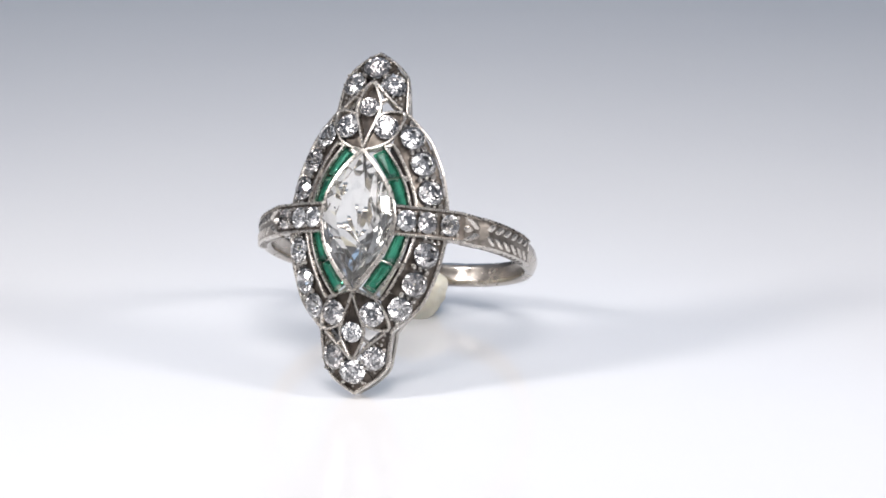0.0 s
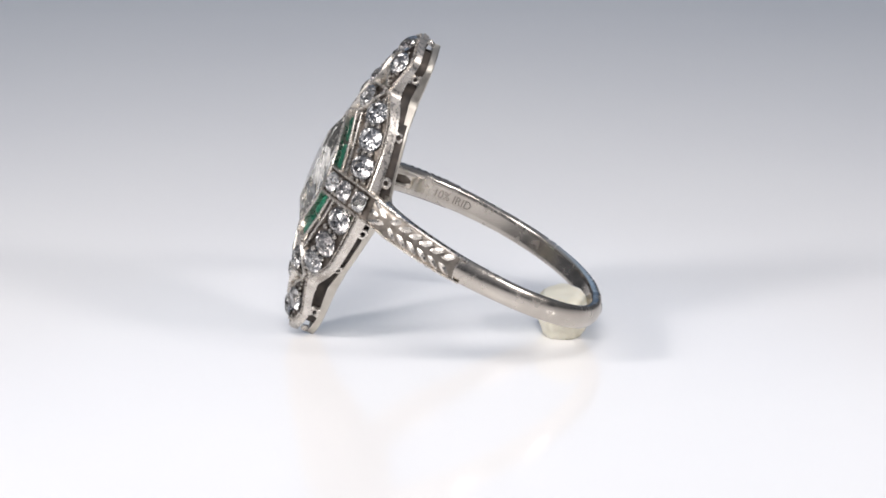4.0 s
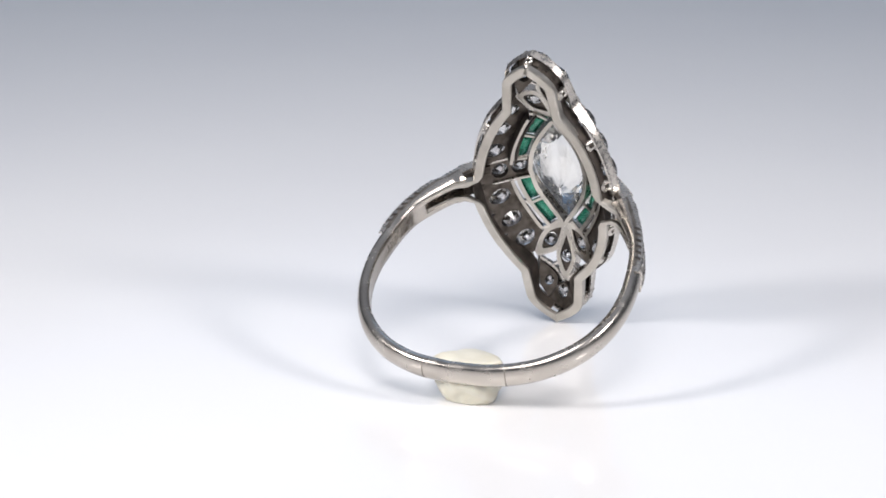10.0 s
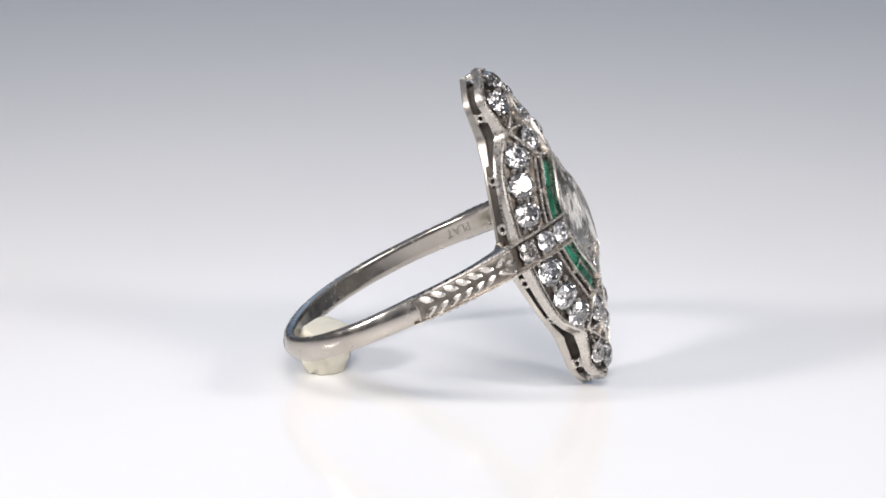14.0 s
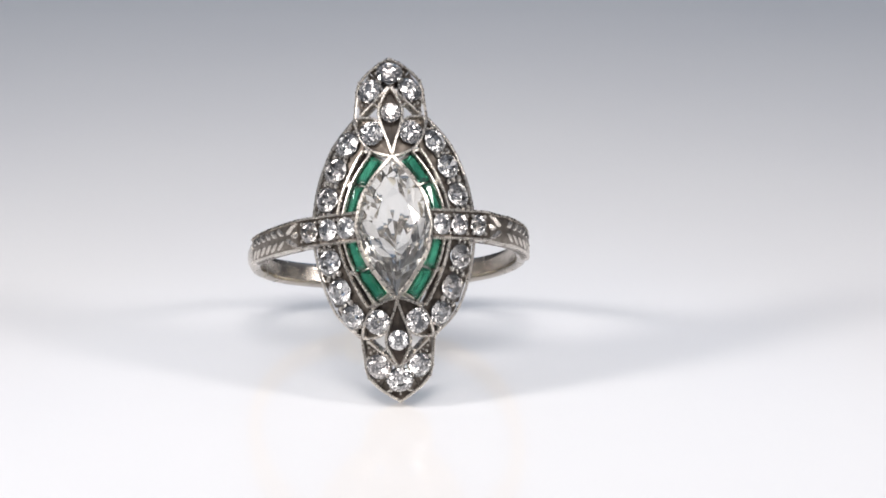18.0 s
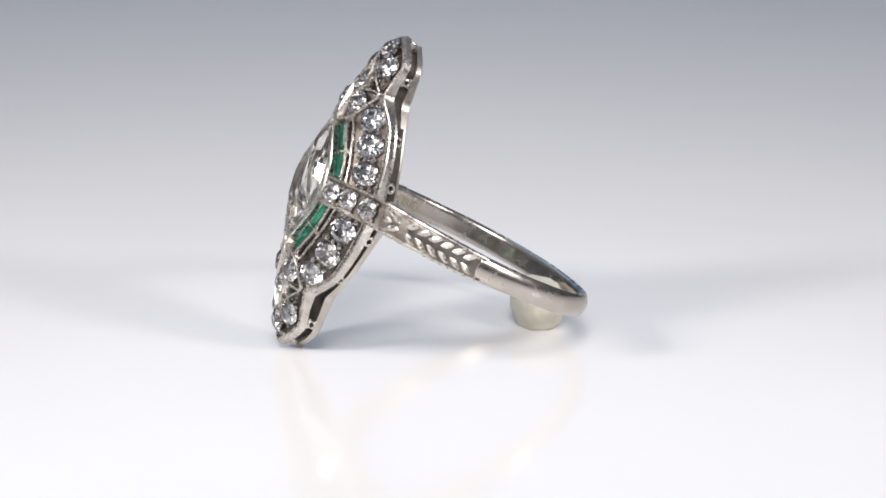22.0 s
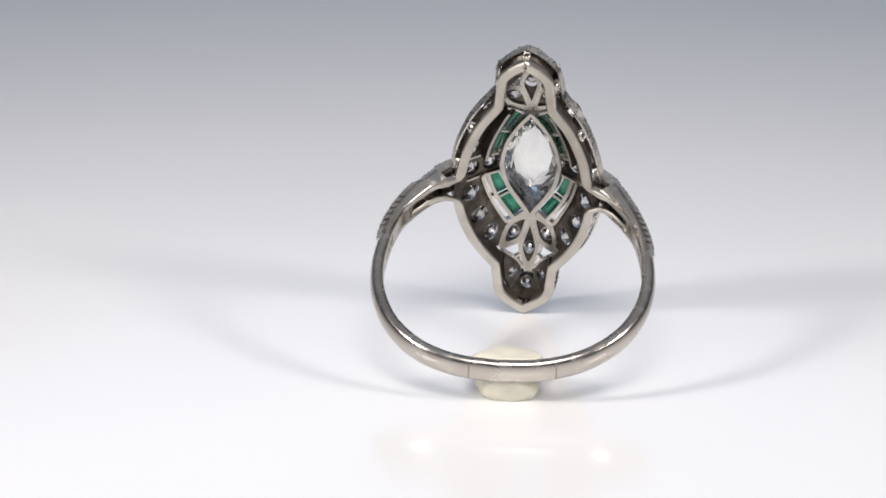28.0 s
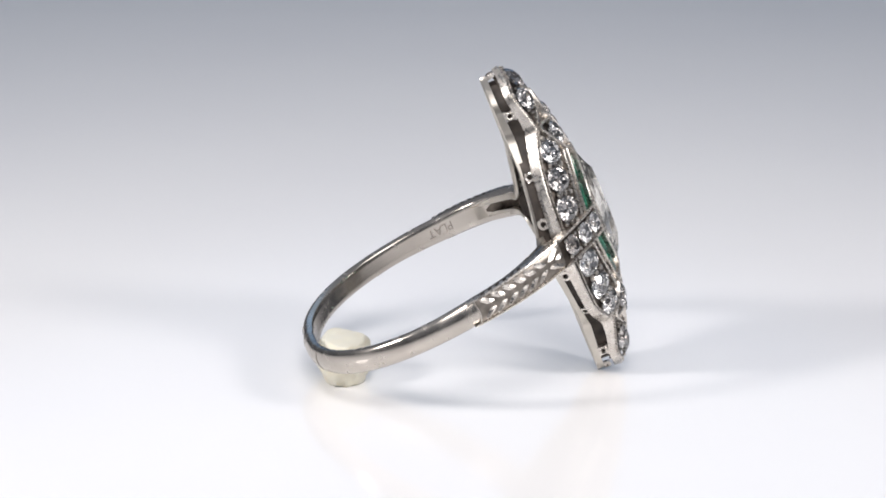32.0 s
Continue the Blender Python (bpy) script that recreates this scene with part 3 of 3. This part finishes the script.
for sx in (1, -1):
    cuts = (0.0, 4.35, 8.7, 15.2)
    for c, r in enumerate((0.39, 0.40, 0.39)):
        a, b = cuts[c], cuts[c + 1]
        j = (a + b) / 2 - (0.5 if c == 2 else 0)
        half = 0.5
        edge = [(a + (b - a) * k / 6, -half) for k in range(6)] + [(b, -half + 2 * half * k / 6) for k in range(6)]
        edge += [(b + (a - b) * k / 6, half) for k in range(6)] + [(a, half - 2 * half * k / 6) for k in range(6)]
        thick = 0.26 if c < 2 else 0.5

        def band(ss, e, d):
            p, t, n = station(max(0.0, ss))
            q = p + n * d
            return (q.x * sx, lean(q.y) + e, q.y)

        rows = []
        for ss, e in edge:
            dx, dy = (ss - j) * STEP, e
            m = math.hypot(dx, dy)
            hx, hy = j + dx / m * r * 0.84 / STEP, dy / m * r * 0.84
            rows.append([band(ss, e, 0.0), band(hx, hy, -0.03), band(hx, hy, -thick), band(ss, e, -thick)])
        part("band_plate", loft(bmesh.new(), rows, True), TARNISH_SHADE, ring, "drilled plate of the cross band")
        p, t, n = station(j)
        nn, xx = (A * (n.x * sx) + C * n.y).normalized(), (A * (t.x * sx) + C * t.y).normalized()
        yy = nn.cross(xx)
        base = at(p.x * sx, lean(p.y), p.y)
        part("round_diamond", gem_round(bmesh.new(), 0, 0, r, frame_=(xx, yy, nn, base + nn * 0.06 * S)), DIAMOND, ring, smooth=0)
        for q in range(4):
            ang = math.radians(45 + 90 * q)
            bead(ALL_GRAINS, base + (xx * math.cos(ang) + yy * math.sin(ang)) * (r * 1.12 * S) + nn * 0.06 * S, 0.08)
        wall = bmesh.new()
        for e in (1, -1):
            loft(wall, [[band(a + (b - a) * k / 6, e * f, d) for f, d in ((0.46, 0.05), (0.54, 0.05), (0.54, -0.34), (0.46, -0.34))] for k in range(7)])
        part("band_wall", wall, PLATINUM, ring)
    # beaded edges of the cross band
    for e in (1, -1):
        bm = bmesh.new()
        for k in range(32):
            p, t, n = station(k * 0.47)
            q = p + n * 0.06
            bead(bm, at(q.x * sx, lean(q.y) + e * 0.5, q.y), 0.052)
        part("beaded_edge", bm, PLATINUM, ring)
    # engraving: a fleur next to the stones, then a chain of husk leaves between raised edges
    def relief(j, points, tops):
        """A low mound: its outline (along, across, height) and two ridge points."""
        bm = bmesh.new()
        p, t, n = station(j)

        def place(f, g, h):
            q = p + t * f + n * h
            return bm.verts.new(at(q.x * sx, lean(q.y) + g, q.y))

        rim = [place(*q) for q in points]
        ridge = [place(*q) for q in tops]
        half = len(rim) // 2
        for a in range(len(rim)):
            b = (a + 1) % len(rim)
            near, after = ridge[0 if a < half // 2 or a >= len(rim) - half // 2 else 1], ridge[0 if b < half // 2 or b >= len(rim) - half // 2 else 1]
            bm.faces.new((rim[a], rim[b], near))
            if near is not after:
                bm.faces.new((near, rim[b], after))
        return bm

    rows = []
    for k in range(22):
        p, t, n = station(15.0 + k)
        wide = 0.45 + 0.12 * min(1.0, max(0.0, 1 - ((15.0 + k) / 2 - 8) / 16))
        rows.append([((p + n * d).x * sx, lean((p + n * d).y) + g * wide, (p + n * d).y) for g, d in ((-0.86, -0.06), (-0.75, -0.012), (-0.4, 0.006), (0.4, 0.006), (0.75, -0.012), (0.86, -0.06), (0.5, -0.08), (-0.5, -0.08))])
    part("engraved_ground", loft(bmesh.new(), rows), ENGRAVED, shank, "tarnished ground between the engraved leaves")

    LEAF = ((-0.26, 0.05, -0.03), (0.0, 0.02, -0.03), (0.26, 0.08, -0.03), (0.44, 0.30, -0.05), (0.42, 0.45, -0.08), (0.17, 0.47, -0.08), (-0.06, 0.36, -0.05), (-0.22, 0.18, -0.03))
    for k in range(6):
        for e in (1, -1):
            part("husk_leaf", relief(20.4 + k * 2.55, [(f, g * e, h) for f, g, h in LEAF], ((-0.02, 0.15 * e, 0.05), (0.26, 0.34 * e, 0.03))), PLATINUM, shank, smooth=25)
    for e in (1, -1):
        part("fleur_petal", relief(17.0, [(f, g * e, h) for f, g, h in ((-0.42, 0.40, -0.05), (-0.25, 0.28, -0.03), (0.05, 0.05, -0.03), (0.30, 0.04, -0.03), (0.42, 0.14, -0.03), (0.22, 0.34, -0.05), (-0.05, 0.46, -0.08), (-0.30, 0.48, -0.08))], ((-0.12, 0.34 * e, 0.08), (0.2, 0.13 * e, 0.10))), PLATINUM, shank, smooth=25)
    part("fleur_bud", relief(15.9, [(-0.2, -0.13, -0.03), (-0.05, -0.17, -0.03), (0.15, -0.1, -0.03), (0.26, 0.0, -0.03), (0.15, 0.1, -0.03), (-0.05, 0.17, -0.03), (-0.2, 0.13, -0.03), (-0.24, 0.0, -0.03)], ((0.0, 0.0, 0.11), (0.06, 0.0, 0.11))), PLATINUM, shank, smooth=25)
    for e in (1, -1):
        rows = []
        for k in range(24):
            p, t, n = station(14.6 + k)
            wide = 0.45 + 0.12 * min(1.0, max(0.0, 1 - ((14.6 + k) / 2 - 8) / 16))
            lift = 0.03 if k < 22 else 0.0
            rows.append([((p + n * d).x * sx, lean((p + n * d).y) + e * g * wide, (p + n * d).y) for g, d in ((0.83, -0.06), (0.86, lift), (0.96, lift - 0.02), (1.015, -0.12), (1.0, -0.2))])
        part("engraved_edge", loft(bmesh.new(), rows), PLATINUM, shank)
        rows = []
        for k in range(22):
            p, t, n = station(15.0 + k)
            wide = 0.45 + 0.12 * min(1.0, max(0.0, 1 - ((15.0 + k) / 2 - 8) / 16))
            rows.append([((p + n * d).x * sx, lean((p + n * d).y) + e * (wide + o), (p + n * d).y) for o, d in ((0.004, -0.14), (0.012, -0.18), (0.012, -0.27), (0.002, -0.31), (-0.04, -0.31), (-0.04, -0.14))])
        part("engraved_side", loft(bmesh.new(), rows), ENGRAVED, shank, "darker engraved side")
        for k in range(6):
            p, t, n = station(25.0 + k * 1.75)
            wide = 0.45 + 0.12 * min(1.0, max(0.0, 1 - ((25.0 + k * 1.75) / 2 - 8) / 16))
            bm = bmesh.new()
            rows = []
            for f in (-0.1, -0.05, 0.05, 0.1):
                out = -0.01 if abs(f) > 0.06 else 0.016
                rows.append([((p + t * (f + c) + n * d).x * sx, lean(p.y) + e * (wide + o), (p + t * (f + c) + n * d).y) for d, o, c in ((-0.03, out - 0.04, 0.05), (-0.08, out, 0.03), (-0.24, out, -0.05), (-0.28, -0.03, -0.06))])
            part("edge_notch", loft(bm, rows), TARNISH_SHADE, shank, "dark engraved notch")
    p, t, n = station(36.4)
    bm = bmesh.new()
    loft(bm, [[((p + t * (f - 0.1 * math.cos(3.1 * e)) + n * d).x * sx, lean(p.y) + e, (p + t * (f - 0.1 * math.cos(3.1 * e)) + n * d).y) for f, d in ((-0.05, -0.06 - 0.1 * abs(e)), (-0.02, 0.03 - 0.12 * abs(e)), (0.02, 0.03 - 0.12 * abs(e)), (0.05, -0.06 - 0.1 * abs(e)))] for e in [-0.46 + 0.115 * k for k in range(9)]])
    part("engraved_border", bm, PLATINUM, shank)

tagged(part("metal_grain", ALL_GRAINS, PLATINUM, ring, "tiny raised metal grains between the stones"), kind="stuff")


# stamped words inside the hoop
def stamp(text, sx, first, size):
    data = bpy.data.curves.new("stamp", "FONT")
    data.body, data.size, data.extrude = text, size, 0.006
    ob = bpy.data.objects.new("stamp", data)
    scene.collection.objects.link(ob)
    me = bpy.data.meshes.new_from_object(ob.evaluated_get(bpy.context.evaluated_depsgraph_get()))
    bpy.data.objects.remove(ob)
    for q in me.vertices:
        j = first + q.co.x / STEP
        p, t, n = station(j)
        p = p - n * (0.485 - q.co.z)
        q.co = at(p.x * sx, lean(p.y) - sx * (q.co.y - 0.36 * size), p.y)
    me.materials.append(STAMP)
    word = new("stamped_word", me)
    word.parent = shank
    tagged(word, "small stamped letters inside the shank")


stamp("10% IRID", -1, 31.5, 0.46)
stamp("PLAT", 1, 33.5, 0.48)

# the seam where the hoop was once resized
for sx, j in ((1, 82.5), (-1, 76.5)):
    p, t, n = station(j)
    bm = bmesh.new()
    rows = []
    for e, d in ((-0.98, -0.225), (-0.75, -0.075), (-0.35, 0.0), (0.0, 0.022), (0.35, 0.0), (0.75, -0.075), (0.98, -0.225)):
        rows.append([((p + t * f + n * (d + 0.004 + h)).x * sx, lean(p.y) + e * 0.45, (p + t * f + n * (d + 0.004 + h)).y) for f, h in ((-0.025, -0.02), (0, 0.0), (0.025, -0.02))])
    loft(bm, rows)
    part("solder_seam", bm, SOLDER, shank, "faint solder seam")

# ---- wax under the shank
wax = new("wax_lump")
bm = bmesh.new()
bmesh.ops.create_icosphere(bm, subdivisions=5, radius=1.0)
for q in bm.verts:
    d = q.co.normalized()
    k = 1.0 + 0.13 * noise.noise(d * 1.6 + Vector((3.1, 0.4, 1.2))) + 0.07 * noise.noise(d * 3.6) + 0.02 * noise.noise(d * 9)
    x, y, z = d.x * (1.3 + 0.15 * d.z) * k, d.y * (1.0 + 0.1 * d.z) * k, d.z * 1.25 * k
    x, y = 0.978 * x + 0.209 * y, -0.209 * x + 0.978 * y
    z = max(z, -0.85 + 0.01 * noise.noise(d * 9))
    z = z if z < 0.6 else 0.6 + 0.22 * math.tanh((z - 0.6) / 0.3) + 0.04 * noise.noise(d * 2)
    q.co = Vector(((x - 1.57) * S, (y + 4.75) * S, (z + 0.85) * S))
part("lump", bm, WAX, wax, smooth=180)
tagged(wax, "small lump of pale cream wax holding up the ring's shank", "wax")


def motions():
    rows = []
    for i in range(65):
        t = 0.5 * i
        rows.append((t, pose(0, 0, 0, 0, 0, TURN * t)))
    walk(ring, rows)
    walk(wax, rows)


motions()
